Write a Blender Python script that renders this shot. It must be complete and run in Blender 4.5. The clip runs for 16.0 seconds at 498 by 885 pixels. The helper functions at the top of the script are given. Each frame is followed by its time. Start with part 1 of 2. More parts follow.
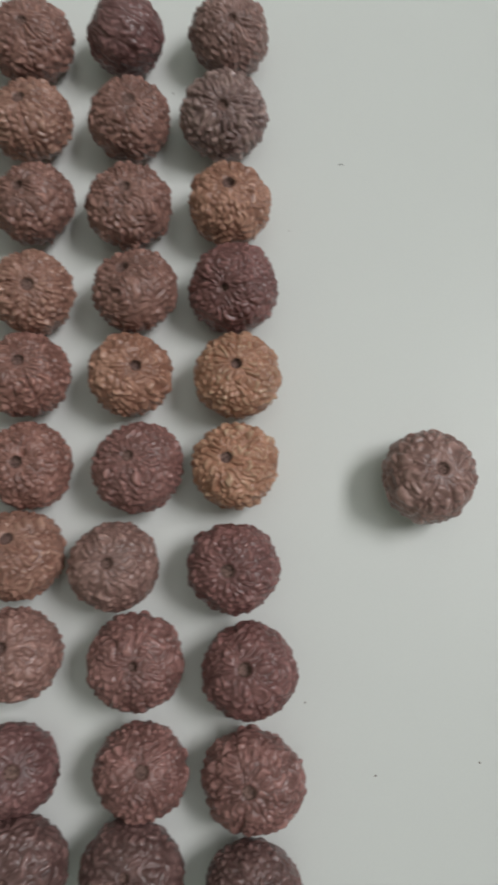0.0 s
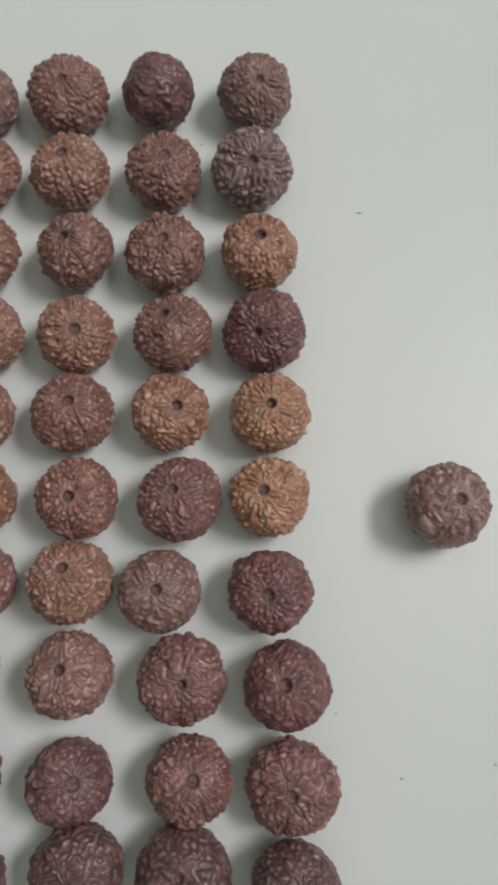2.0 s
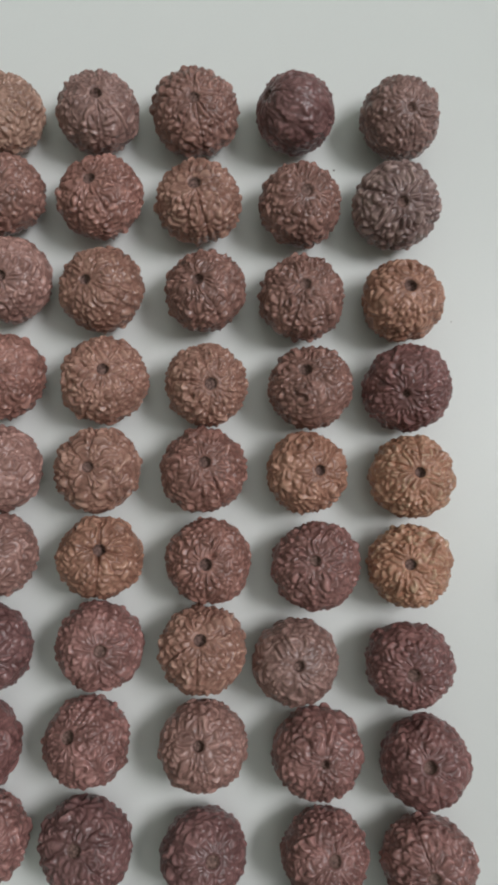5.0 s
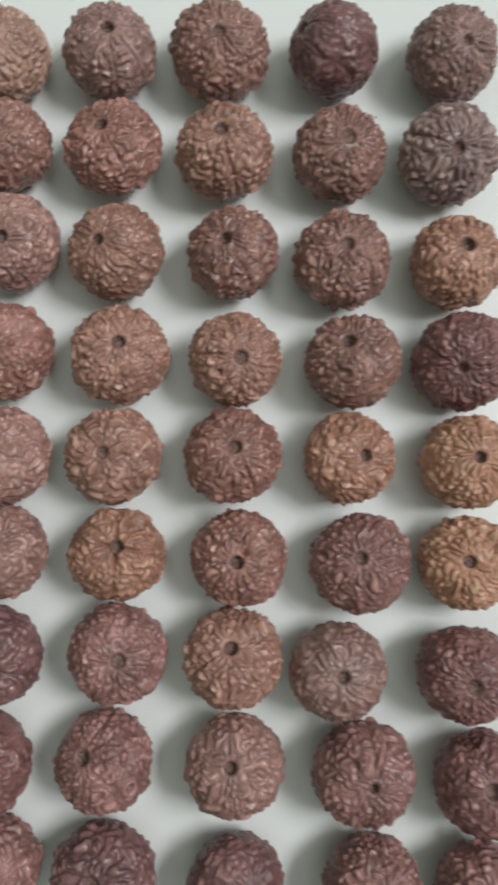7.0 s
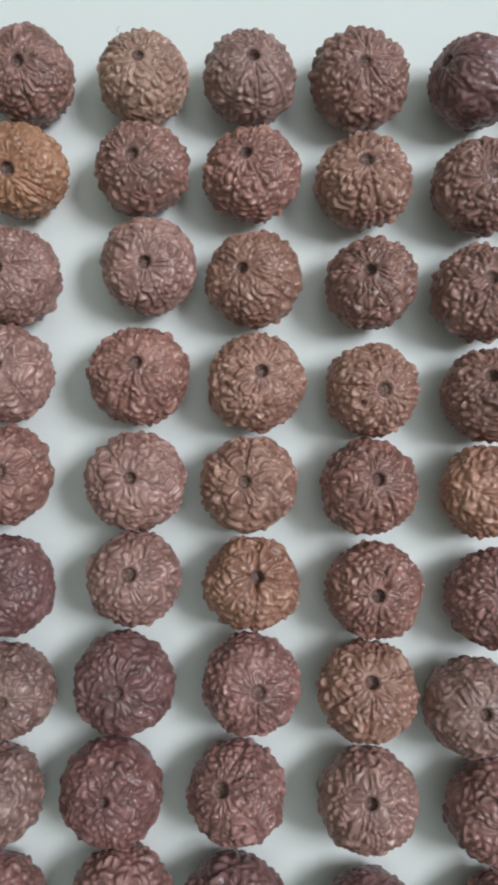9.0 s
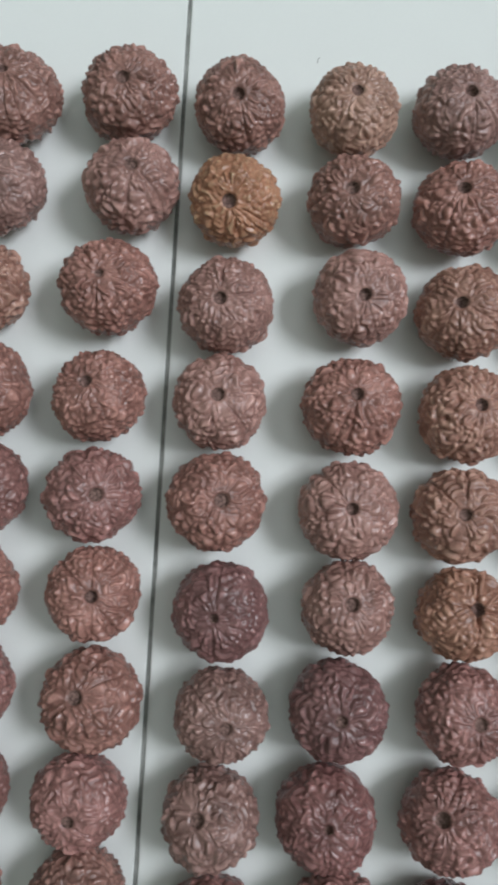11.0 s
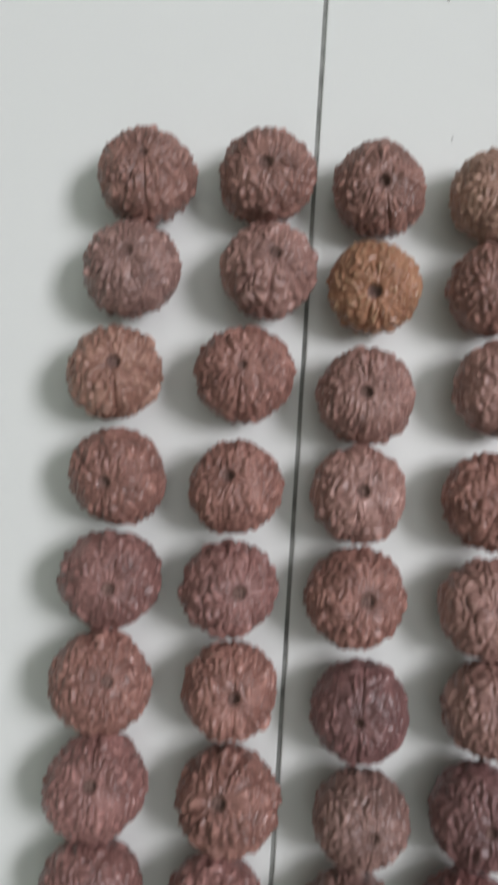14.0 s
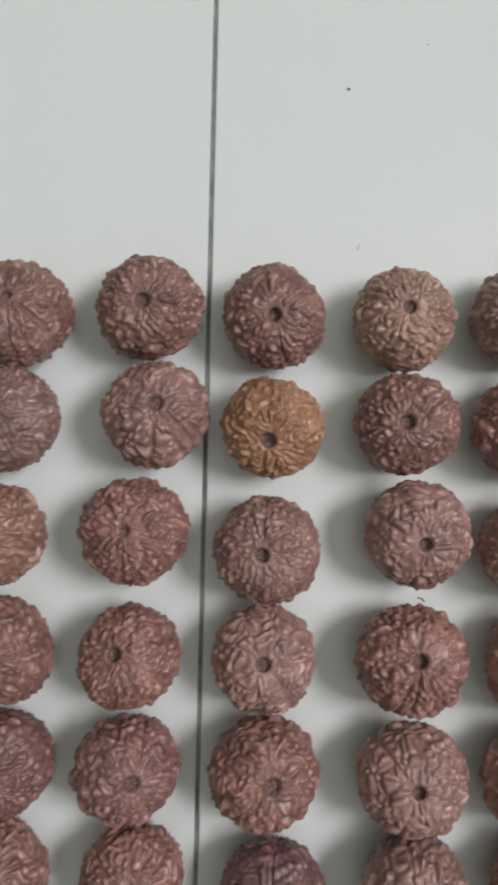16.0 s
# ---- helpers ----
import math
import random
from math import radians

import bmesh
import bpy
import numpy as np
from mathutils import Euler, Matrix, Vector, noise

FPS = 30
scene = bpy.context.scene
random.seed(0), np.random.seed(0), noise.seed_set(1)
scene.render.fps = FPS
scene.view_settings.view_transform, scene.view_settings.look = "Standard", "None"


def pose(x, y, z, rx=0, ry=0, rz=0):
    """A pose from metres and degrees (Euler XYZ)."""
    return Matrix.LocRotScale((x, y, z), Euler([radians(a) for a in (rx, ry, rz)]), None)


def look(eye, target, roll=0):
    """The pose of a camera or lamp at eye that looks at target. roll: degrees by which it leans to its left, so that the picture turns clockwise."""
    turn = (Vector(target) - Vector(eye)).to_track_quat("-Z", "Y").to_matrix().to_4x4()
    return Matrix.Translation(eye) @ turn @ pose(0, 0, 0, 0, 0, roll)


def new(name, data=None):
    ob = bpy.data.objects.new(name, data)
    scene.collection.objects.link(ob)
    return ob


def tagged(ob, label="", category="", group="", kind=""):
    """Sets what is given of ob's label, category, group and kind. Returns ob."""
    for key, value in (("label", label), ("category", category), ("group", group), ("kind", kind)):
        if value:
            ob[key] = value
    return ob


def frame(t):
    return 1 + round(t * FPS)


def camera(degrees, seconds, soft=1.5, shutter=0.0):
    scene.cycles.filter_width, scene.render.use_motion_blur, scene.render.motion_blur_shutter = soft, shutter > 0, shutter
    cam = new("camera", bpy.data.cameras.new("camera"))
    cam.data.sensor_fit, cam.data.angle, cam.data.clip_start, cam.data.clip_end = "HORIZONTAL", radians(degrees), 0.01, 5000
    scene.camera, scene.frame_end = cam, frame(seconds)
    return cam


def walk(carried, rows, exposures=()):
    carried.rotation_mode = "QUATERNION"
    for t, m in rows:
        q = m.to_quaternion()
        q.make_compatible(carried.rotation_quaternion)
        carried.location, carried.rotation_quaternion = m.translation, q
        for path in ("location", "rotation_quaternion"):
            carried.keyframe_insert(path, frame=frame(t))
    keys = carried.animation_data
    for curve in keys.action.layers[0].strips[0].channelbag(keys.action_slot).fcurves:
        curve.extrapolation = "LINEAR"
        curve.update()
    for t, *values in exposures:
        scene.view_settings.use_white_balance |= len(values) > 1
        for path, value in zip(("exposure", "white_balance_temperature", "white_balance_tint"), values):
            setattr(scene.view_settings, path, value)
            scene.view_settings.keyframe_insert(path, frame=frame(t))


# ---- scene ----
cam = camera(38.0, 16.0, soft=3.3, shutter=0.8)
PATH = [
    (0, (0.01246, 0.02474, 0.19636), (0.00282, 0.06110, -0.00007), -13.66),
    (0.5, (0.00178, 0.02181, 0.20637), (-0.00785, 0.06145, 0.01057), -11.65),
    (1, (-0.00284, 0.02045, 0.20912), (-0.01095, 0.06142, 0.01353), -8.88),
    (1.5, (-0.00356, 0.02319, 0.20999), (-0.01343, 0.06270, 0.01419), -12.21),
    (2, (-0.00286, 0.03121, 0.21450), (-0.00606, 0.06713, 0.01778), -4.53),
    (2.5, (-0.01498, 0.04124, 0.21487), (-0.01347, 0.06597, 0.01641), 4.86),
    (3, (-0.02580, 0.05838, 0.22991), (-0.01875, 0.08229, 0.03147), 19.14),
    (3.5, (-0.03956, 0.06548, 0.22745), (-0.03246, 0.08688, 0.02873), 20.75),
    (4, (-0.04419, 0.06656, 0.22296), (-0.03919, 0.08637, 0.02400), 16.54),
    (6.3, (-0.04833, 0.06533, 0.19189), (-0.04804, 0.08098, -0.00750), 3.08),
    (6.5, (-0.04753, 0.06671, 0.19056), (-0.04746, 0.08155, -0.00889), 2.09),
    (7, (-0.05344, 0.06684, 0.18587), (-0.05364, 0.08189, -0.01357), 1.33),
    (7.5, (-0.06741, 0.06562, 0.18275), (-0.06869, 0.08074, -0.01668), -2.16),
    (8, (-0.07274, 0.06719, 0.18585), (-0.07240, 0.08303, -0.01352), 4.17),
    (8.5, (-0.08075, 0.06985, 0.18469), (-0.08217, 0.08598, -0.01465), -1.80),
    (9, (-0.08727, 0.07150, 0.18553), (-0.08704, 0.08768, -0.01382), 4.28),
    (9.5, (-0.09608, 0.07101, 0.18443), (-0.09484, 0.08702, -0.01492), 8.29),
    (10, (-0.10975, 0.07404, 0.18659), (-0.10920, 0.08993, -0.01277), 6.18),
    (10.2, (-0.11801, 0.07503, 0.18829), (-0.11849, 0.09096, -0.01107), 2.79),
    (12.3, (-0.15014, 0.07355, 0.18404), (-0.15299, 0.09019, -0.01524), -5.05),
    (12.5, (-0.15483, 0.07223, 0.18308), (-0.15774, 0.08904, -0.01620), -5.06),
    (13, (-0.17263, 0.07067, 0.18351), (-0.17321, 0.08891, -0.01566), 3.57),
    (13.5, (-0.17431, 0.07234, 0.18326), (-0.17490, 0.09006, -0.01595), 3.72),
    (14, (-0.17249, 0.09491, 0.18631), (-0.17560, 0.11096, -0.01302), -5.53),
    (14.5, (-0.16465, 0.11841, 0.18250), (-0.16872, 0.13435, -0.01683), -9.81),
    (15, (-0.15374, 0.12940, 0.17330), (-0.15878, 0.13717, -0.02648), -30.23),
    (15.5, (-0.15445, 0.13543, 0.17607), (-0.15939, 0.14555, -0.02361), -23.22),
    (16, (-0.15012, 0.13865, 0.17284), (-0.15376, 0.14868, -0.02688), -17.22),
]
EXPOSURES = [(0.0, -0.65, 6380, 10), (3.0, -0.56, 6380, 12), (4.0, -0.59, 6330, 13), (6.3, -0.34, 6280, 8), (7.0, -0.21, 6260, 8), (8.0, -0.05, 5960, 7), (10.0, -0.23, 5910, 7), (12.5, -0.22, 6120, 12), (14.0, -0.29, 6250, 15), (15.0, -0.30, 6300, 16), (16.0, -0.39, 6270, 13)]
walk(cam, [(t, look(eye, target, roll)) for t, eye, target, roll in PATH], EXPOSURES)

# ---- light: an unseen window, placed high on the east side by the shadows' fall, and the sky beyond it ----
ROOM = (-1.75, 1.25, -1.30, 2.10, 2.80)   # west, east, south, north, height
WIN = (-0.02, 1.03, 1.45, 2.45)           # south edge, north edge, sill, head
world = bpy.data.worlds.new("world")
scene.world = world
world.use_nodes = True
wn = world.node_tree.nodes
sky = wn.new("ShaderNodeTexSky")
sky.sky_type, sky.sun_disc = "NISHITA", False
sky.sun_elevation, sky.sun_rotation = radians(50), radians(200)
world.node_tree.links.new(sky.outputs[0], wn["Background"].inputs[0])
wn["Background"].inputs[1].default_value = 0.08

lamp = bpy.data.lights.new("window_daylight", "AREA")
lamp.shape, lamp.size, lamp.size_y = "RECTANGLE", WIN[1] - WIN[0] - 0.1, WIN[3] - WIN[2] - 0.1
lamp.energy, lamp.color = 87.0, (1.0, 0.975, 0.975)
lamp_ob = new("window_daylight", lamp)
lamp_ob.matrix_world = pose(ROOM[1] + 0.02, (WIN[0] + WIN[1]) / 2, (WIN[2] + WIN[3]) / 2, 90, 0, 90)


# ---- materials ----
def material(name, colour, rough=0.6, spec=0.5):
    m = bpy.data.materials.new(name)
    m.use_nodes = True
    b = m.node_tree.nodes["Principled BSDF"]
    b.inputs["Base Color"].default_value = (*colour, 1)
    b.inputs["Roughness"].default_value = rough
    b.inputs["Specular IOR Level"].default_value = spec
    return m, m.node_tree.nodes, m.node_tree.links, b


def noise_node(n, l, coord, scale, detail=3.0, rough=0.5):
    t = n.new("ShaderNodeTexNoise")
    t.inputs["Scale"].default_value, t.inputs["Detail"].default_value = scale, detail
    t.inputs["Roughness"].default_value = rough
    l.new(coord, t.inputs["Vector"])
    return t.outputs["Fac"]


def ramp_node(n, l, value, stops):
    r = n.new("ShaderNodeValToRGB")
    e = r.color_ramp.elements
    e[0].position, e[0].color = stops[0][0], (*stops[0][1], 1)
    e[1].position, e[1].color = stops[-1][0], (*stops[-1][1], 1)
    for p, c in stops[1:-1]:
        e.new(p).color = (*c, 1)
    l.new(value, r.inputs[0])
    return r.outputs[0]


def mix_node(n, l, fac, a, b, mode="MIX"):
    x = n.new("ShaderNodeMix")
    x.data_type, x.blend_type = "RGBA", mode
    for v, i in ((fac, 0), (a, 6), (b, 7)):
        if hasattr(v, "links"):
            l.new(v, x.inputs[i])
        elif i == 0:
            x.inputs[0].default_value = v
        else:
            x.inputs[i].default_value = (*v, 1)
    return x.outputs[2]


def seed_material(name, colour, pale, rough=0.36):
    """Hard, ridged seed shell: blotches at several millimetres, fine grain, paler ridge tops, faint polish."""
    m, n, l, b = material(name, colour, rough)
    co = n.new("ShaderNodeTexCoord").outputs["Object"]
    info = n.new("ShaderNodeObjectInfo")
    shift = n.new("ShaderNodeVectorMath")
    shift.operation = "ADD"
    l.new(co, shift.inputs[0])
    l.new(info.outputs["Random"], shift.inputs[1])
    co = shift.outputs[0]
    colour = tuple(0.90 * c for c in colour)
    dark = tuple(0.74 * c for c in colour)
    blotch = ramp_node(n, l, noise_node(n, l, co, 170, 3), [(0.3, dark), (0.5, colour), (0.72, pale)])
    grain = ramp_node(n, l, noise_node(n, l, co, 1300, 4, 0.65), [(0.3, (0.72, 0.70, 0.68)), (0.7, (1.22, 1.2, 1.2))])
    col = mix_node(n, l, 1.0, blotch, grain, "MULTIPLY")
    # mixes towards a paler tone by height, from crease to ridge top
    crest_node = n.new("ShaderNodeAttribute")
    crest_node.attribute_name = "crest"
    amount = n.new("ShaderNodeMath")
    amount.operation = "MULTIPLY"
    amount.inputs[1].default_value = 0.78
    l.new(crest_node.outputs["Fac"], amount.inputs[0])
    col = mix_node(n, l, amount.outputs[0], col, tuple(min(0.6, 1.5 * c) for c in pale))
    hsv = n.new("ShaderNodeHueSaturation")
    ma = n.new("ShaderNodeMapRange")
    ma.inputs["To Min"].default_value, ma.inputs["To Max"].default_value = 0.92, 1.08
    l.new(info.outputs["Random"], ma.inputs["Value"])
    l.new(ma.outputs[0], hsv.inputs["Value"])
    l.new(col, hsv.inputs["Color"])
    l.new(hsv.outputs[0], b.inputs["Base Color"])
    ro = n.new("ShaderNodeMapRange")
    ro.inputs["To Min"].default_value, ro.inputs["To Max"].default_value = rough - 0.14, rough + 0.18
    l.new(noise_node(n, l, co, 420, 2), ro.inputs["Value"])
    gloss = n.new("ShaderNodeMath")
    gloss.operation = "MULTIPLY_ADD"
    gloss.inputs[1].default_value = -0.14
    l.new(crest_node.outputs["Fac"], gloss.inputs[0])
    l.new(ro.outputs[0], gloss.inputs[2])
    l.new(gloss.outputs[0], b.inputs["Roughness"])
    bump = n.new("ShaderNodeBump")
    bump.inputs["Strength"].default_value, bump.inputs["Distance"].default_value = 0.3, 0.00025
    l.new(noise_node(n, l, co, 2100, 3, 0.6), bump.inputs["Height"])
    l.new(bump.outputs[0], b.inputs["Normal"])
    return m


SEED = {
    "b": (seed_material("seed_brown", (0.219, 0.117, 0.095), (0.321, 0.180, 0.149)), "mid-brown"),
    "m": (seed_material("seed_mauve", (0.219, 0.111, 0.098), (0.323, 0.171, 0.154)), "reddish mauve-brown"),
    "d": (seed_material("seed_dark", (0.162, 0.082, 0.078), (0.238, 0.129, 0.123)), "dark purplish-brown"),
    "D": (seed_material("seed_maroon", (0.174, 0.082, 0.076), (0.258, 0.130, 0.121)), "dark maroon-brown"),
    "x": (seed_material("seed_deep", (0.131, 0.074, 0.068), (0.198, 0.117, 0.108)), "very dark brown"),
    "o": (seed_material("seed_orange", (0.415, 0.208, 0.135), (0.525, 0.285, 0.195)), "light orange-brown"),
    "q": (seed_material("seed_pale_tan", (0.305, 0.182, 0.137), (0.415, 0.264, 0.204)), "pale tan-brown"),
    "t": (seed_material("seed_tan", (0.307, 0.155, 0.107), (0.420, 0.234, 0.169)), "tan-brown"),
    "k": (seed_material("seed_drab_tan", (0.306, 0.160, 0.121), (0.428, 0.247, 0.191)), "drab tan-brown"),
    "g": (seed_material("seed_grey", (0.185, 0.117, 0.106), (0.335, 0.240, 0.215)), "greyish-brown pale-specked"),
    "n": (seed_material("seed_dull", (0.230, 0.136, 0.117), (0.321, 0.201, 0.176)), "dull grey-brown"),
    "r": (seed_material("seed_red", (0.239, 0.119, 0.096), (0.350, 0.187, 0.155)), "warm red-brown"),
    "p": (seed_material("seed_pinkish", (0.289, 0.161, 0.136), (0.402, 0.241, 0.208)), "pale pinkish-brown"),
    "O": (seed_material("seed_amber", (0.385, 0.184, 0.107), (0.512, 0.272, 0.170)), "bright amber-brown"),
}
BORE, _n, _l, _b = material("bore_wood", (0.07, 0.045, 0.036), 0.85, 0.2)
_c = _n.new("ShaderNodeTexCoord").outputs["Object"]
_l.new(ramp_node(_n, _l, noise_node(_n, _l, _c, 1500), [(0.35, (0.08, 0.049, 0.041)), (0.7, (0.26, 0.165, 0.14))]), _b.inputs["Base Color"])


def tile_material():
    m, n, l, b = material("glazed_tile", (0.66, 0.69, 0.65), 0.28)
    co = n.new("ShaderNodeTexCoord").outputs["Object"]
    cloud = ramp_node(n, l, noise_node(n, l, co, 4, 1), [(0.1, (0.720, 0.748, 0.720)), (0.9, (0.742, 0.766, 0.741))])
    speckle = ramp_node(n, l, noise_node(n, l, co, 1400, 2, 0.6), [(0.2, (0.99, 0.99, 0.988)), (0.8, (1.01, 1.01, 1.01))])
    col = mix_node(n, l, 1.0, cloud, speckle, "MULTIPLY")
    l.new(col, b.inputs["Base Color"])
    ro = n.new("ShaderNodeMapRange")
    ro.inputs["To Min"].default_value, ro.inputs["To Max"].default_value = 0.25, 0.28
    l.new(noise_node(n, l, co, 700, 2), ro.inputs["Value"])
    l.new(ro.outputs[0], b.inputs["Roughness"])
    return m


def plaster(name, colour):
    m, n, l, b = material(name, colour, 0.85, 0.2)
    co = n.new("ShaderNodeTexCoord").outputs["Object"]
    l.new(ramp_node(n, l, noise_node(n, l, co, 3, 5), [(0.3, tuple(0.94 * c for c in colour)), (0.7, colour)]), b.inputs["Base Color"])
    return m


TILE = tile_material()
GROUT, _n, _l, _b = material("grout", (0.12, 0.125, 0.11), 0.95, 0.1)
_c = _n.new("ShaderNodeTexCoord").outputs["Object"]
_l.new(ramp_node(_n, _l, noise_node(_n, _l, _c, 90, 5, 0.7), [(0.34, (0.12, 0.125, 0.115)), (0.62, (0.31, 0.32, 0.30))]), _b.inputs["Base Color"])
# unseen walls in a dim grey-green that keeps their bounce weak and greenish
WALL = plaster("wall_paint", (0.27, 0.30, 0.255))
CEIL = plaster("ceiling_paint", (0.62, 0.63, 0.60))
FRAME, _n, _l, _b = material("window_paint", (0.75, 0.75, 0.72), 0.4)
FIBRE, _n, _l, _b = material("fibre_dark", (0.035, 0.028, 0.025), 0.7)
CRUMB, _n, _l, _b = material("crumb_bark", (0.14, 0.11, 0.09), 0.8)


# ---- mesh helpers ----
def mesh_object(name, verts, faces, mat, parent=None, smooth=False):
    me = bpy.data.meshes.new(name)
    me.from_pydata(verts, [], faces)
    me.materials.append(mat)
    if smooth:
        me.polygons.foreach_set("use_smooth", np.ones(len(me.polygons), bool))
    me.update()
    ob = new(name, me)
    if parent:
        ob.parent = parent
    return ob


def box(name, lo, hi, mat, parent=None, bevel=0.0):
    bm = bmesh.new()
    bmesh.ops.create_cube(bm, size=1)
    for v in bm.verts:
        v.co = [(lo[i] + hi[i]) / 2 + v.co[i] * (hi[i] - lo[i]) for i in range(3)]
    if bevel:
        bmesh.ops.bevel(bm, geom=bm.edges[:], offset=bevel, segments=2, affect="EDGES")
    me = bpy.data.meshes.new(name)
    bm.to_mesh(me)
    bm.free()
    me.materials.append(mat)
    ob = new(name, me)
    if parent:
        ob.parent = parent
    return ob


# ---- the room: unseen, added to close the place and bounce the window light ----
W, E, S, N, HT = ROOM
TH = 0.15
for name, lo, hi in (
    ("wall_north", (W - TH, N, 0), (E + TH, N + TH, HT)),
    ("wall_south", (W - TH, S - TH, 0), (E + TH, S, HT)),
    ("wall_west", (W - TH, S, 0), (W, N, HT)),
):
    tagged(box(name, lo, hi, WALL), "unseen grey-green plaster wall added to close the room", "wall", kind="structure")
east = tagged(new("wall_east"), "unseen grey-green plaster wall with an added window opening", "wall", kind="structure")
for lo, hi in (
    ((E, S, 0), (E + TH, WIN[0], HT)),
    ((E, WIN[1], 0), (E + TH, N, HT)),
    ((E, WIN[0], 0), (E + TH, WIN[1], WIN[2])),
    ((E, WIN[0], WIN[3]), (E + TH, WIN[1], HT)),
):
    box("masonry", lo, hi, WALL, east)
tagged(box("ceiling", (W - TH, S - TH, HT), (E + TH, N + TH, HT + 0.1), CEIL), "unseen plain white ceiling added over the room", "ceiling", kind="structure")
win = tagged(new("window_1"), "unseen white window frame added in the east wall", "window", kind="structure")
for lo, hi in (
    ((E + 0.07, WIN[0], WIN[2]), (E + 0.12, WIN[0] + 0.05, WIN[3])),
    ((E + 0.07, WIN[1] - 0.05, WIN[2]), (E + 0.12, WIN[1], WIN[3])),
    ((E + 0.07, WIN[0] + 0.05, WIN[2]), (E + 0.12, WIN[1] - 0.05, WIN[2] + 0.05)),
    ((E + 0.07, WIN[0] + 0.05, WIN[3] - 0.05), (E + 0.12, WIN[1] - 0.05, WIN[3])),
):
    box("window_frame", lo, hi, FRAME, win, 0.004)

# ---- the tiled floor: grout bed with glazed tiles, one joint running under the beads ----
floor = tagged(box("floor", (W - TH, S - TH, -0.12), (E + TH, N + TH, -0.0005), GROUT),
               "off-white glazed floor tiles with a narrow dirty grey joint", "floor", kind="structure")
TILE_SIZE, GAP, SKEW = 0.600, 0.0011, 1.58
me_tile = box("tile", (0, 0, -0.010), (TILE_SIZE - GAP, TILE_SIZE - GAP, 0.0), TILE, None, 0.00025)
tile_mesh = me_tile.data
bpy.data.objects.remove(me_tile)
corner = pose(-0.1624 + GAP / 2, 0.10, 0, 0, 0, SKEW)
for i in range(-3, 3):
    for j in range(-3, 4):
        at = corner @ Vector((i * TILE_SIZE, (j - 0.5) * TILE_SIZE, 0))
        mid = corner @ Vector(((i + 0.5) * TILE_SIZE, j * TILE_SIZE, 0))
        if W - 0.2 < mid.x < E + 0.2 and S - 0.2 < mid.y < N + 0.2:
            t = new("tile", tile_mesh)
            t.parent = floor
            t.matrix_basis = pose(at.x, at.y, 0, 0, 0, SKEW)

# ---- the beads ----
SEG = 216
RINGS = np.concatenate([np.linspace(0.0, 1.95, 77), np.linspace(1.95, math.pi - 0.05, 9)[1:]])
ROUND = np.linspace(0.0, math.pi - 0.05, len(RINGS))   # for a seed that lies on its side


def ridge_cells(rng, count, reach, grooves):
    """Centres of the lumps, spread over the unit sphere, and the worm-like ridge that each belongs to."""
    k = np.arange(count) + 0.5
    t = np.arccos(1 - 2 * k / count) + rng.normal(0, 0.30 * reach, count)
    p = k * 2.399963 + rng.normal(0, 0.30, count) * reach / np.maximum(np.sin(t), 0.2)
    c = np.stack([np.sin(t) * np.cos(p), np.sin(t) * np.sin(p), np.cos(t)], -1)
    sector = np.searchsorted(np.sort(grooves % (2 * math.pi)), p % (2 * math.pi))
    near = (c @ c.T > math.cos(1.45 * reach)) & (sector[:, None] == sector[None, :])
    ridge = np.full(count, -1)
    for first in rng.permutation(count):
        if ridge[first] >= 0:
            continue
        ridge[first] = first
        tip, behind = first, np.zeros(count, bool)
        for _ in range(rng.choice((0, 0, 1, 2, 2, 3))):
            free = np.nonzero(near[tip] & ~behind & (ridge < 0))[0]
            if len(free) == 0:
                break
            behind |= near[tip]
            tip = rng.choice(free)
            ridge[tip] = first
    return c.astype(np.float32), ridge


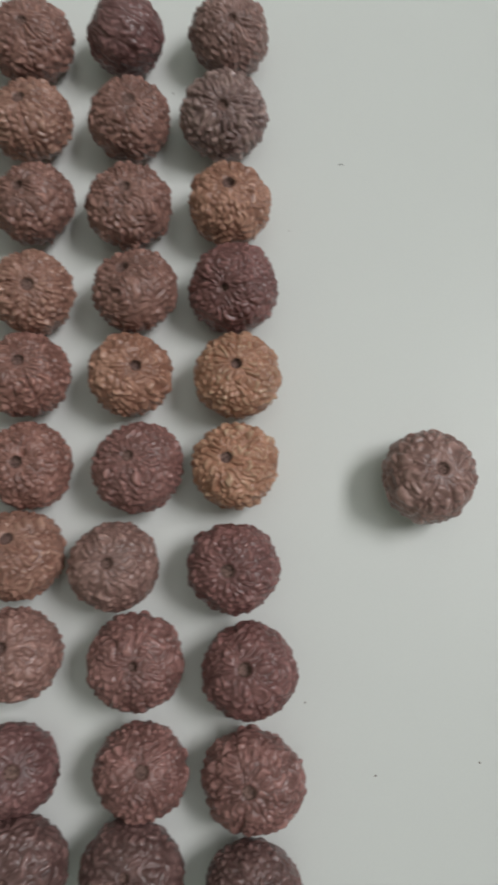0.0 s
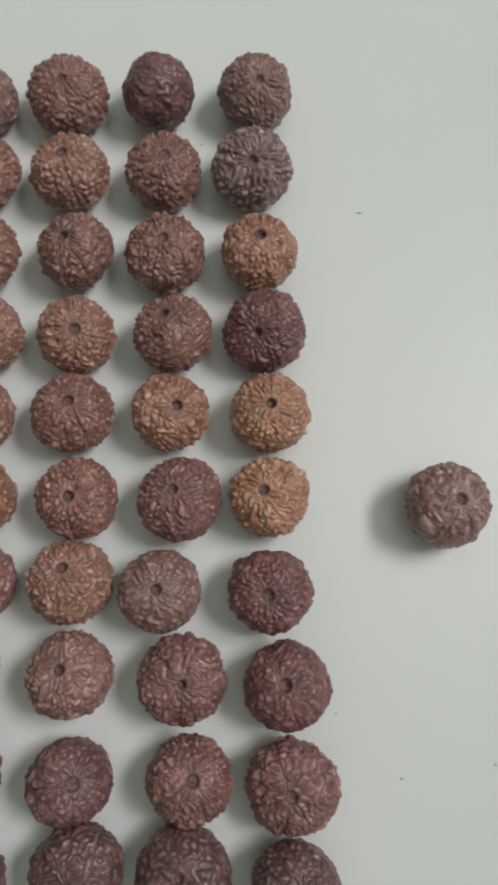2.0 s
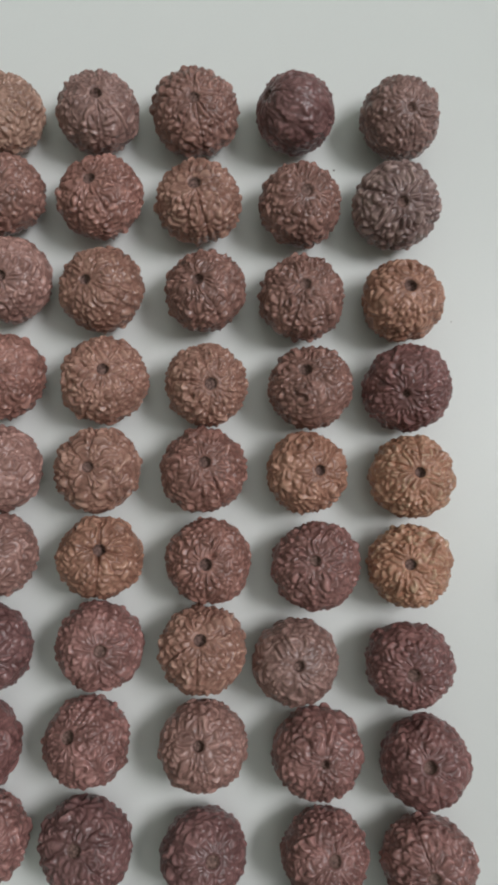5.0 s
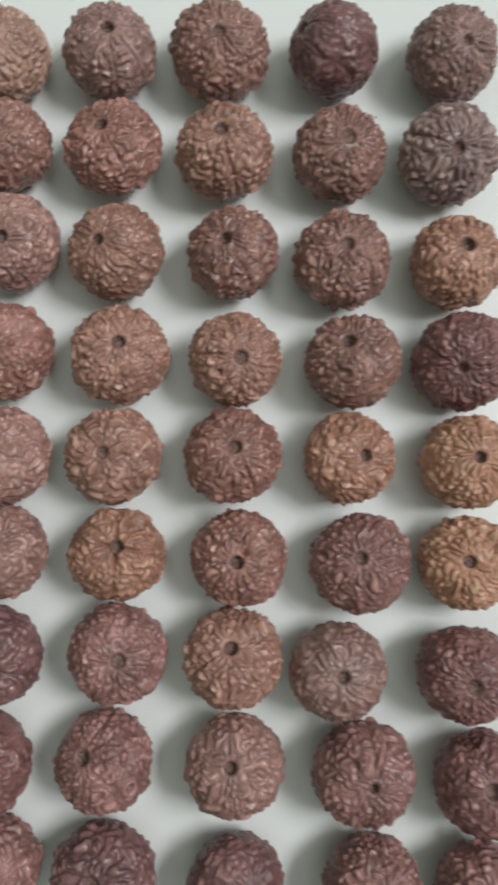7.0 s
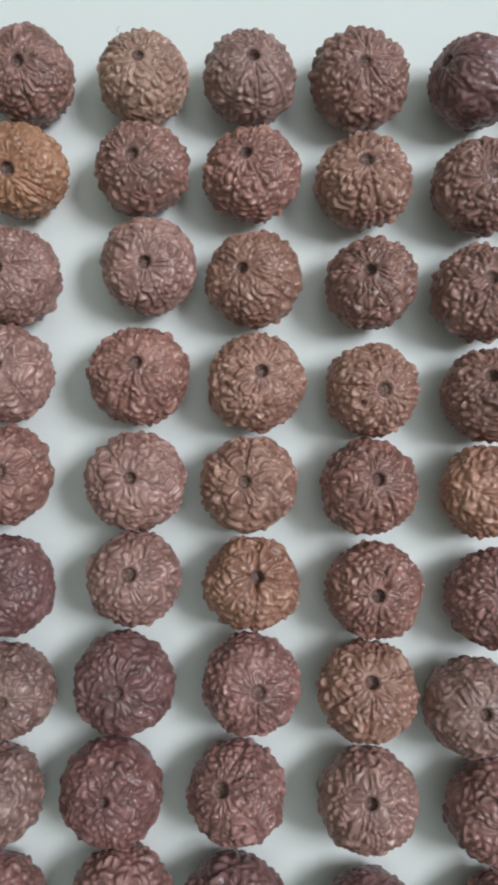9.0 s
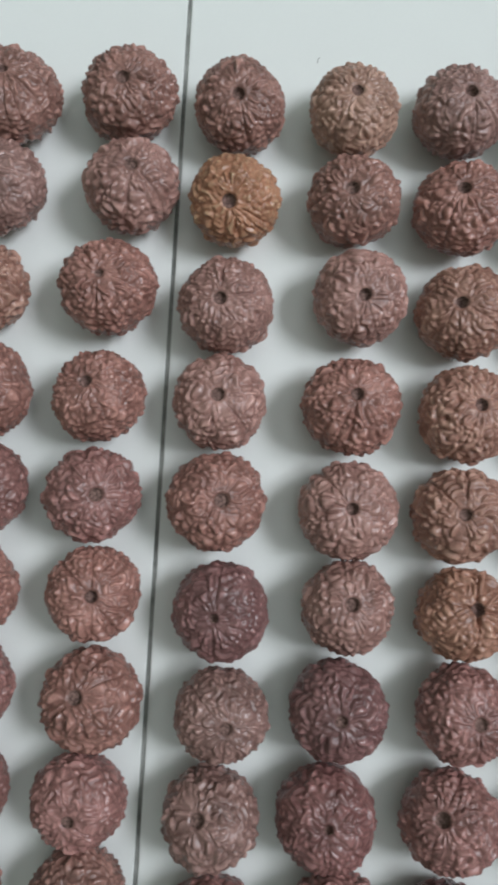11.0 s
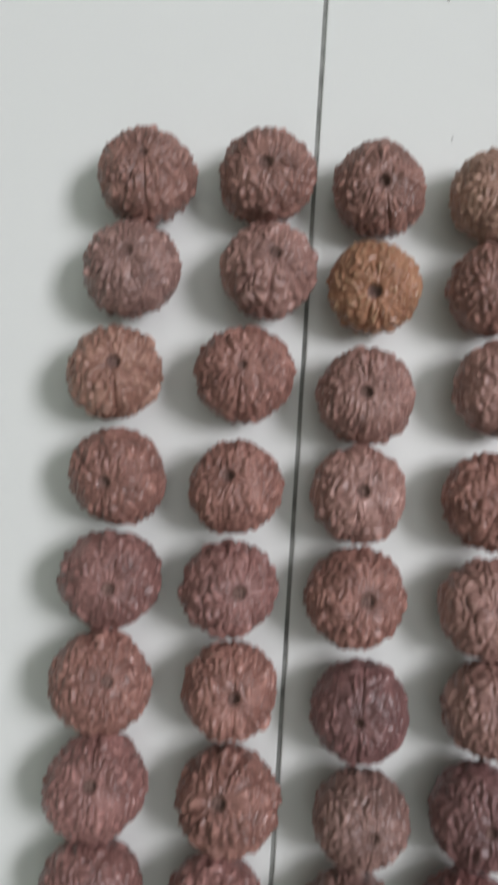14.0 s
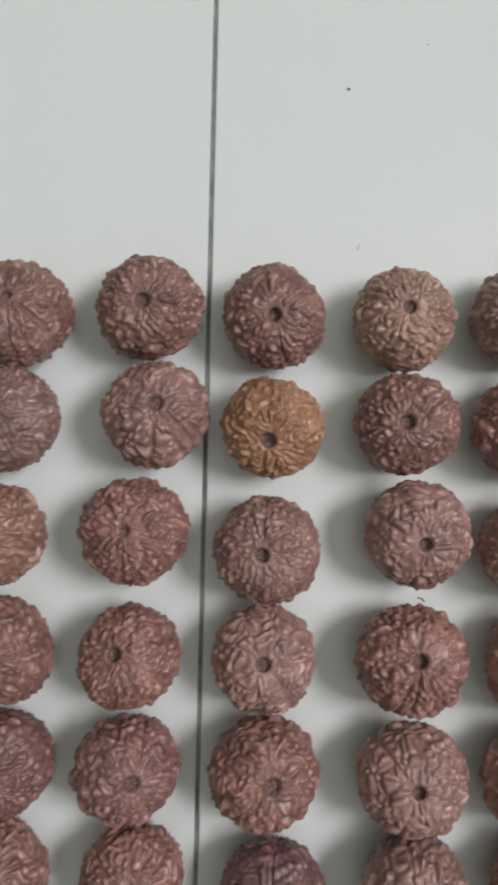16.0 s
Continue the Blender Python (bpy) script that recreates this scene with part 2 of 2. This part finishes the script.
def bead_arrays(rng, width, hole, faces_n, relief, pitch, scars=(), rings=RINGS, furrows=(), star=False):
    """Vertices of one seed: an oblate body cut by meridian grooves, covered in packed lumps and worm-like ridges with narrow creases."""
    a = width / 2 - 0.00085
    b = (0.0099 if rings is RINGS else a + 0.0003) + rng.uniform(-0.0003, 0.0003)
    start = hole / a
    th = start + rings * (math.pi - 0.03 - start) / rings[-1]
    ph = np.arange(SEG) * 2 * math.pi / SEG
    T, P = np.meshgrid(th, ph, indexing="ij")
    grooves = (np.arange(faces_n) + rng.uniform(-0.16, 0.16, faces_n)) * 2 * math.pi / faces_n
    grooves = np.concatenate([grooves, furrows])
    sx = 1 + rng.uniform(-0.025, 0.025)
    D = np.zeros_like(T)
    crest = np.zeros_like(T)
    R = a
    # ridges: drawn out into petals towards the hole
    reach = pitch / R
    cells, ridge = ridge_cells(rng, int(4 * math.pi / (0.87 * reach ** 2)), reach, grooves)
    rows = int(np.searchsorted(th, 2.25)) if rings is RINGS else len(th) - 2
    t, p = T[:rows], P[:rows]
    tw = np.where(t < 0.5, 0.05 + t * 0.9, t)
    way = np.stack([np.sin(tw) * np.cos(p), np.sin(tw) * np.sin(p), np.cos(tw)], -1).reshape(-1, 3)
    for wave, amount in ((0.9, 0.34), (0.42, 0.10)):
        turn = rng.normal(0, 1, (3, 3))
        turn /= np.linalg.norm(turn, axis=1)[:, None]
        way = way + amount * reach * np.sin(way @ turn.T * 6.28 / (3 * wave * reach) + rng.uniform(0, 6.28, 3))[:, (1, 2, 0)]
    way = (way / np.linalg.norm(way, axis=1)[:, None]).astype(np.float32)
    dots = way @ cells.T
    own = dots.argmax(1)
    best = dots.max(1)
    dots[ridge[own][:, None] == ridge[None, :]] = -2
    other = dots.argmax(1)
    gap = (best - dots.max(1)) / np.linalg.norm(cells[own] - cells[other], axis=1) * R
    x = np.clip((gap - 0.00016) / (0.42 * pitch), 0, 1)
    dome = 1 - (1 - x) ** 2
    tall = rng.choice((0.55, 0.8, 1.0, 1.15), len(cells)) * rng.uniform(0.9, 1.1, len(cells))
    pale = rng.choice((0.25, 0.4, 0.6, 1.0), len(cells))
    pole = np.exp(-((t - start) / 0.34) ** 2)
    lump = (0.00142 * relief * tall[ridge[own]] * dome).reshape(t.shape)
    D[:rows] = lump * (1 - 0.55 * pole) * (1 - 0.14 * np.sin(t) ** 4) * np.clip((t - start) / 0.14, 0, 1)
    for _ in range(2):
        D[1:rows] = 0.5 * D[1:rows] + 0.25 * (np.roll(D[1:rows], 1, 1) + np.roll(D[1:rows], -1, 1))
        D[1:rows - 1] = 0.5 * D[1:rows - 1] + 0.25 * (D[:rows - 2] + D[2:rows])
    # paleness: nothing in the creases, each ridge's own amount on its top
    crest[:rows] = (dome * pale[ridge[own]]).reshape(t.shape) * (1 - 0.3 * pole)
    # meridian grooves, gently wandering, with raised lips
    fade = (0.7 + 0.5 * np.exp(-((T - start) / 0.25) ** 2)) if star else np.clip((T - start - 0.05) / 0.3, 0, 1) * (0.65 + 0.35 * np.sin(T * 3.1))
    apart = np.full_like(T, 1.0)
    for i, g in enumerate(grooves):
        strong = i >= faces_n or rng.random() < 0.10
        depth = rng.uniform(0.0003, 0.0005) if strong else rng.uniform(0.0, 0.0002)
        wander = (0.012 if strong else 0.03) * np.sin(T * rng.uniform(4, 8) + rng.uniform(0, 6.28))
        d = np.abs((P - g - wander + math.pi) % (2 * math.pi) - math.pi) * np.sin(T) * R
        D *= 1 - (0.55 if strong else 0.25) * np.exp(-(d / 0.00036) ** 2) * np.clip(fade * 1.5, 0, 1)
        D -= relief * depth * np.exp(-(d / 0.00026) ** 2) * fade
        if star and i % 2 == 0:
            D -= 0.0012 * np.exp(-(d / 0.00042) ** 2) * np.exp(-((T - start) / 0.24) ** 2)
        crest *= 1 - np.exp(-(d / 0.0004) ** 2)
        apart = np.minimum(apart, d)
    D += 0.00022 * (1 - np.exp(-(apart / 0.0013) ** 2)) * np.sin(T) ** 2
    # knots and pits of this one seed, by the direction in which they lie
    for (vx, vy, vz), ring in scars:
        away = np.arccos(np.clip(np.sin(T) * (np.cos(P) * vx + np.sin(P) * vy) + np.cos(T) * vz, -1, 1)) * R
        if ring:
            D *= 1 - 0.85 * np.exp(-(away / 0.0036) ** 4)
            D += 0.0010 * np.exp(-((away - 0.0015) / 0.00045) ** 2) + 0.0007 * np.exp(-((away - 0.0031) / 0.00045) ** 2) - 0.0006 * np.exp(-(away / 0.0006) ** 2)
            crest[:] = np.maximum(crest * (1 - np.exp(-(away / 0.0036) ** 4)), 0.8 * np.exp(-((away - 0.0015) / 0.0005) ** 2))
        else:
            D -= 0.0016 * np.exp(-(away / 0.0008) ** 2)
    # pad round the hole: a shallow dip, and the rim that the drill left
    dip = 0.0007 * np.exp(-((T - start) / 0.30) ** 2) - 0.00016 * np.exp(-((T - start - 0.05) / 0.03) ** 2) + 0.00025 * np.exp(-((T - start) / 0.025) ** 2)
    nx, nz = np.sin(T) / a, np.cos(T) / b
    ln = np.hypot(nx, nz)
    lobe = 1 + 0.012 * np.cos(P * 3 + rng.uniform(0, 6.28)) + 0.008 * np.cos(P * 5 + rng.uniform(0, 6.28))
    rad = (a * np.sin(T)) * lobe + D * nx / ln
    z = b * np.cos(T) - dip + D * nz / ln
    return np.stack([rad * np.cos(P) * sx, rad * np.sin(P) / sx, z], -1).reshape(-1, 3), crest.reshape(-1)


def grid_faces(rings, closed_end):
    i, j = np.meshgrid(np.arange(rings - 1), np.arange(SEG), indexing="ij")
    k = (j + 1) % SEG
    quads = np.stack([i * SEG + j, (i + 1) * SEG + j, (i + 1) * SEG + k, i * SEG + k], -1).reshape(-1, 4).tolist()
    return quads + [[(rings - 1) * SEG + s for s in range(SEG)][::-1]] if closed_end else quads


BODY_FACES = grid_faces(len(RINGS), True)


def bore_mesh(hole, top, deep):
    """The drilled bore: a funnelled rim, a rough tube and its blind end."""
    n, levels = 20, [(1.12, top + 0.00002), (0.98, top - 0.0003), (0.92, top - 0.3 * deep), (0.86, top - 0.8 * deep), (0.6, top - deep)]
    verts = [(hole * r * math.cos(2 * math.pi * s / n), hole * r * math.sin(2 * math.pi * s / n), z) for r, z in levels for s in range(n)]
    faces = [(i * n + s, i * n + (s + 1) % n, (i + 1) * n + (s + 1) % n, (i + 1) * n + s) for i in range(len(levels) - 1) for s in range(n)]
    return verts, faces + [tuple((len(levels) - 1) * n + s for s in range(n))]


def seed_bead(x, y, width, hx, hy, tone, seed, place, scars=(), closed=False, pitch=None, furrows=(), star=False):
    """One seed bead, millimetres on plan; (hx, hy) is how far its drilled end leans from its middle."""
    rng = np.random.default_rng(seed)
    mat, words = SEED[tone]
    hole = 0.0011 if tone == "x" or closed else rng.uniform(0.0014, 0.0018)
    relief = rng.uniform(0.85, 1.15) * {"g": 0.95, "n": 0.84, "x": 0.7, "D": 0.78, "d": 0.8, "p": 0.84, "m": 0.88}.get(tone, 1.0)
    lean = Vector((hx, hy, 0)) / 1000
    lean = lean * min(1.0, 0.0085 / max(lean.length, 1e-6))
    axis = Vector((lean.x, lean.y, math.sqrt(0.0092 ** 2 - lean.length_squared)))
    turn = axis.to_track_quat("Z", "Y").to_matrix() @ Matrix.Rotation(rng.uniform(0, 6.28), 3, "Z")
    marks = [((turn.transposed() @ Vector((dx, dy, math.sqrt(11.0 ** 2 - dx * dx - dy * dy))).normalized()), ring) for dx, dy, ring in scars]
    local = [turn.transposed() @ Vector((math.cos(radians(d)), math.sin(radians(d)), 0)) for d in furrows]
    local = [math.atan2(v.y, v.x) for v in local]
    verts, crest = bead_arrays(rng, width / 1000, hole, int(rng.integers(7, 12)), relief, pitch or rng.uniform(0.00168, 0.00212), marks, ROUND if lean.length > 0.006 else RINGS, local, star)
    low = float((verts @ np.array(turn)[2]).min())
    bead = new("seed_bead")
    bead.matrix_world = Matrix.Translation((x / 1000, y / 1000, 0))
    stand = Matrix.Translation((0, 0, -low - 0.00008)) @ turn.to_4x4()
    tagged(bead, words + " rudraksha bead " + place, "bead", "" if place.startswith("lying") else "rows of seed beads")
    body = mesh_object("shell", verts.tolist(), BODY_FACES, mat, bead, True)
    body.matrix_basis = stand
    body.data.attributes.new("crest", "FLOAT", "POINT").data.foreach_set("value", crest.astype(np.float32))
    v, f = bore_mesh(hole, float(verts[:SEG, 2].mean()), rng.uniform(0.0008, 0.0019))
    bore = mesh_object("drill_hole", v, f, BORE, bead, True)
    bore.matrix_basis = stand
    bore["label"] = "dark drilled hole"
    return bead


# healed knots (True) and pits (False) on single seeds: column, place in it
SCARS = {(3, 7): ((7.0, -2.6, True),), (3, 3): ((-4.0, 2.4, False), (-6.5, -2.5, False)), (2, 5): ((1.2, 1.8, False),), (2, 3): ((-3.5, -5.0, False),)}

# deep furrows running out from the bore, by their direction on plan in degrees
FURROWS = {(1, 7): (90, 268), (5, 5): (88, 270), (6, 4): (137,), (6, 1): (268, 320), (7, 0): (295, 325), (7, 1): (300, 240), (6, 5): (275, 95), (2, 6): (215, 268),
           (3, 5): (268,), (2, 3): (270,), (3, 1): (250, 300), (2, 1): (262, 288), (3, 0): (282,), (5, 1): (318, 332), (2, 5): (60, 272), (1, 1): (262,), (5, 0): (285,), (4, 3): (250, 265),
           (5, 6): (270,), (1, 2): (255,), (0, 8): (110, 200), (3, 2): (330, 345), (9, 0): (245, 290, 178)}
# seeds whose bore is nearly shut
CLOSED = {(4, 7), (5, 5), (0, 3), (1, 7), (6, 2), (7, 0), (0, 0)}
# seeds with bolder or finer ridges than most
COARSE = {(9, 0): 0.0023, (5, 2): 0.0016, (0, 3): 0.0017, (5, 3): 0.0021, (3, 4): 0.0021, (1, 0): 0.0018}


def bead_column(column, beads):
    for r, (x, y, width, hx, hy, tone) in enumerate(beads):
        if column == 9:
            place = "lying alone on the tile"
        elif column in (5, 6):
            place = "in a row beside the tile joint"
        elif column in (0, 7):
            place = "in an outer row on the tile"
        else:
            place = "in an inner row on the tile"
        seed_bead(x, y, width, hx, hy, tone, 100 * column + r + 7, place, SCARS.get((column, r), ()), (column, r) in CLOSED, COARSE.get((column, r)), FURROWS.get((column, r), ()), (column, r) == (3, 5))


# x, y, width, lean of the drilled end, tone
bead_column(0, [
    (-5.5, 180.7, 23.5, 1.5, -1.5, 'n'),
    (-6.3, 154.3, 24.9, 0.4, -2.4, 'g'),
    (-3.8, 126.8, 23.3, 0.3, 1.6, 't'),
    (-2.0, 101.9, 25.0, -2.0, -3.1, 'D'),
    (-0.3, 77.2, 23.3, 0.3, 0.8, 'o'),
    (-0.2, 53.0, 22.8, -1.8, 0.9, 'o'),
    (0.1, 26.8, 23.7, -0.8, -1.0, 'D'),
    (4.8, 1.7, 24.2, -0.8, 1.3, 'D'),
    (6.3, -23.8, 24.8, -0.6, -0.5, 'm'),
    (7.1, -48.4, 23.9, 0.1, 1.5, 'x'),
])
bead_column(1, [
    (-36.0, 179.9, 22.7, -7.6, 2.0, 'd'),
    (-33.5, 153.5, 23.9, 1.3, 0.8, 'b'),
    (-32.1, 126.3, 24.3, 0.2, 1.6, 'b'),
    (-28.9, 100.9, 23.8, -2.3, 3.4, 'b'),
    (-29.1, 77.3, 22.7, 3.1, 0.3, 't'),
    (-25.7, 52.1, 24.4, -1.2, 1.8, 'm'),
    (-30.5, 26.4, 23.5, 0.2, 0.6, 'n'),
    (-23.7, 3.0, 24.5, 1.0, -0.2, 'm'),
    (-21.0, -22.6, 23.3, 1.7, 1.9, 'm'),
    (-22.0, -46.0, 25.8, -0.2, 2.7, 'x'),
])
bead_column(2, [
    (-64.7, 179.5, 25.0, 0.2, -0.3, 'b'),
    (-62.3, 152.7, 24.0, -0.9, 1.9, 'k'),
    (-59.2, 126.9, 22.9, -1.9, 0.8, 'b'),
    (-57.8, 100.4, 23.1, 1.7, -1.1, 'k'),
    (-57.5, 76.7, 23.7, 0.7, 1.7, 'r'),
    (-55.0, 52.1, 23.6, -0.4, -0.4, 'r'),
    (-55.5, 28.6, 23.8, -0.5, 3.9, 'k'),
    (-54.3, 3.9, 23.8, -0.7, 2.3, 'p'),
    (-52.9, -23.5, 23.2, 2.8, 1.5, 'd'),
    (-49.8, -45.6, 24.8, -0.3, -0.3, 'x'),
])
bead_column(3, [
    (-92.4, 178.2, 23.8, 0.7, 1.3, 'n'),
    (-90.4, 153.0, 24.7, -1.9, 2.0, 'r'),
    (-88.4, 126.1, 24.3, -3.0, 0.2, 'k'),
    (-86.2, 100.7, 24.2, 1.1, 1.5, 'k'),
    (-86.5, 75.7, 23.6, -1.2, 0.2, 'k'),
    (-84.4, 52.0, 23.1, 1.2, 2.6, 't'),
    (-83.0, 28.5, 23.8, 1.6, 0.1, 'm'),
    (-85.0, 3.7, 23.7, -3.8, 3.1, 'm'),
    (-83.7, -22.5, 24.6, -1.4, 2.3, 'd'),
    (-81.1, -49.4, 25.7, 2.3, 0.2, 'x'),
])
bead_column(4, [
    (-119.4, 176.4, 23.5, -0.3, 0.9, 'q'),
    (-117.9, 152.7, 23.6, -1.5, -0.4, 'b'),
    (-114.5, 128.1, 24.4, 0.1, -1.7, 'p'),
    (-114.9, 100.4, 24.6, 0.2, 1.9, 'r'),
    (-113.9, 74.7, 24.4, -0.1, 0.5, 'p'),
    (-112.5, 51.5, 22.8, -0.1, 1.8, 'p'),
    (-113.1, 26.9, 24.3, -0.2, -0.1, 'd'),
    (-114.3, 2.0, 24.7, -0.1, 0.9, 'D'),
    (-110.3, -21.7, 23.5, 1.4, -0.0, 'm'),
])
bead_column(5, [
    (-148.7, 175.6, 23.8, -0.1, -1.4, 'b'),
    (-148.0, 150.4, 23.3, -0.9, -3.5, 'O'),
    (-147.9, 123.1, 24.3, -1.1, -0.5, 'p'),
    (-147.5, 99.0, 23.8, -0.2, 0.7, 'p'),
    (-146.4, 74.3, 24.5, 1.8, 0.4, 'r'),
    (-143.0, 48.0, 24.3, -1.4, -0.6, 'd'),
    (-140.9, 23.7, 23.2, 1.6, -0.8, 'n'),
    (-141.5, 0.0, 23.5, -2.8, 2.5, 'n'),
    (-139.3, -24.5, 23.4, 0.7, -1.2, 'm'),
])
bead_column(6, [
    (-177.2, 176.4, 24.2, -0.4, -0.2, 'b'),
    (-174.3, 152.3, 24.4, 1.0, 1.7, 'p'),
    (-177.9, 125.7, 24.3, -0.6, 0.7, 'r'),
    (-177.5, 98.0, 23.2, -1.8, 2.3, 'r'),
    (-176.6, 73.6, 23.4, 2.6, 0.1, 'm'),
    (-174.2, 49.7, 23.4, 1.3, 0.4, 'r'),
    (-172.3, 24.8, 24.6, -2.1, 2.4, 'r'),
    (-173.0, 1.2, 23.0, -0.5, -1.8, 'm'),
    (-171.1, -20.2, 22.6, -0.4, -0.5, 'b'),
])
bead_column(7, [
    (-207.3, 173.8, 25.0, 0.1, 2.3, 'b'),
    (-208.6, 149.6, 24.8, -0.3, 2.0, 'n'),
    (-209.9, 123.2, 23.6, 1.2, 1.4, 'k'),
    (-206.4, 97.9, 24.2, -1.6, -1.9, 'r'),
    (-205.4, 73.1, 24.6, 1.2, -1.4, 'm'),
    (-205.1, 48.8, 24.5, 3.0, 2.3, 'r'),
    (-203.6, 24.9, 24.5, 0.1, 3.0, 'm'),
    (-202.2, 1.4, 24.4, 0.1, 0.7, 'm'),
    (-200.6, -21.2, 22.9, -1.6, -1.8, 'b'),
])
bead_column(9, [
    (49.8, 51.1, 24.7, 1.9, 0.9, 'n'),
])


# ---- crumbs and a fibre lying on the tiles ----
def crumb(x, y, size, seed):
    rng = np.random.default_rng(seed)
    bm = bmesh.new()
    bmesh.ops.create_icosphere(bm, subdivisions=1, radius=size / 2)
    for v in bm.verts:
        v.co *= rng.uniform(0.7, 1.3)
        v.co.z *= 0.6
    low = min(v.co.z for v in bm.verts)
    me = bpy.data.meshes.new("crumb")
    bm.to_mesh(me)
    bm.free()
    me.materials.append(CRUMB)
    ob = new("crumb", me)
    ob.matrix_world = pose(x, y, -low - 0.00003, 0, 0, rng.uniform(0, 360))
    tagged(ob, "tiny dark brown crumb of seed shell on the tile", "crumb", "crumbs on the tiles")


for i, (x, y, s) in enumerate(((-0.133, 0.235, 0.0007), (-0.114, 0.247, 0.0004), (0.037, -0.024, 0.0006), (0.063, -0.020, 0.0006),
                               (0.019, -0.007, 0.0005), (0.013, 0.124, 0.0004), (-0.023, 0.169, 0.0006))):
    crumb(x, y, s, i)


def fibre(x, y, length, turn, bow, thick, label):
    """A thin bowed thread lying on the tile."""
    curve = bpy.data.curves.new("fibre", "CURVE")
    curve.dimensions, curve.bevel_depth, curve.bevel_resolution = "3D", thick, 1
    sp = curve.splines.new("BEZIER")
    sp.bezier_points.add(2)
    for p, co in zip(sp.bezier_points, ((-length / 2, 0, thick), (0, bow, 1.6 * thick), (length / 2, -bow * 0.3, thick))):
        p.co, p.handle_left_type, p.handle_right_type = co, "AUTO", "AUTO"
    curve.materials.append(FIBRE)
    ob = new("fibre", curve)
    ob.matrix_world = pose(x, y, 0, 0, 0, turn)
    tagged(ob, label, "fibre")


fibre(-0.1110, 0.1122, 0.0019, -25, 0.00025, 0.00012, "short dark fibre lying on the tile between two beads")
fibre(0.0280, 0.1450, 0.0013, 8, 0.0001, 0.00012, "tiny dark splinter lying on the bare tile")
fibre(-0.1290, 0.1960, 0.0016, 75, 0.0002, 0.00006, "fine dark grey fibre lying on the tile above the beads")
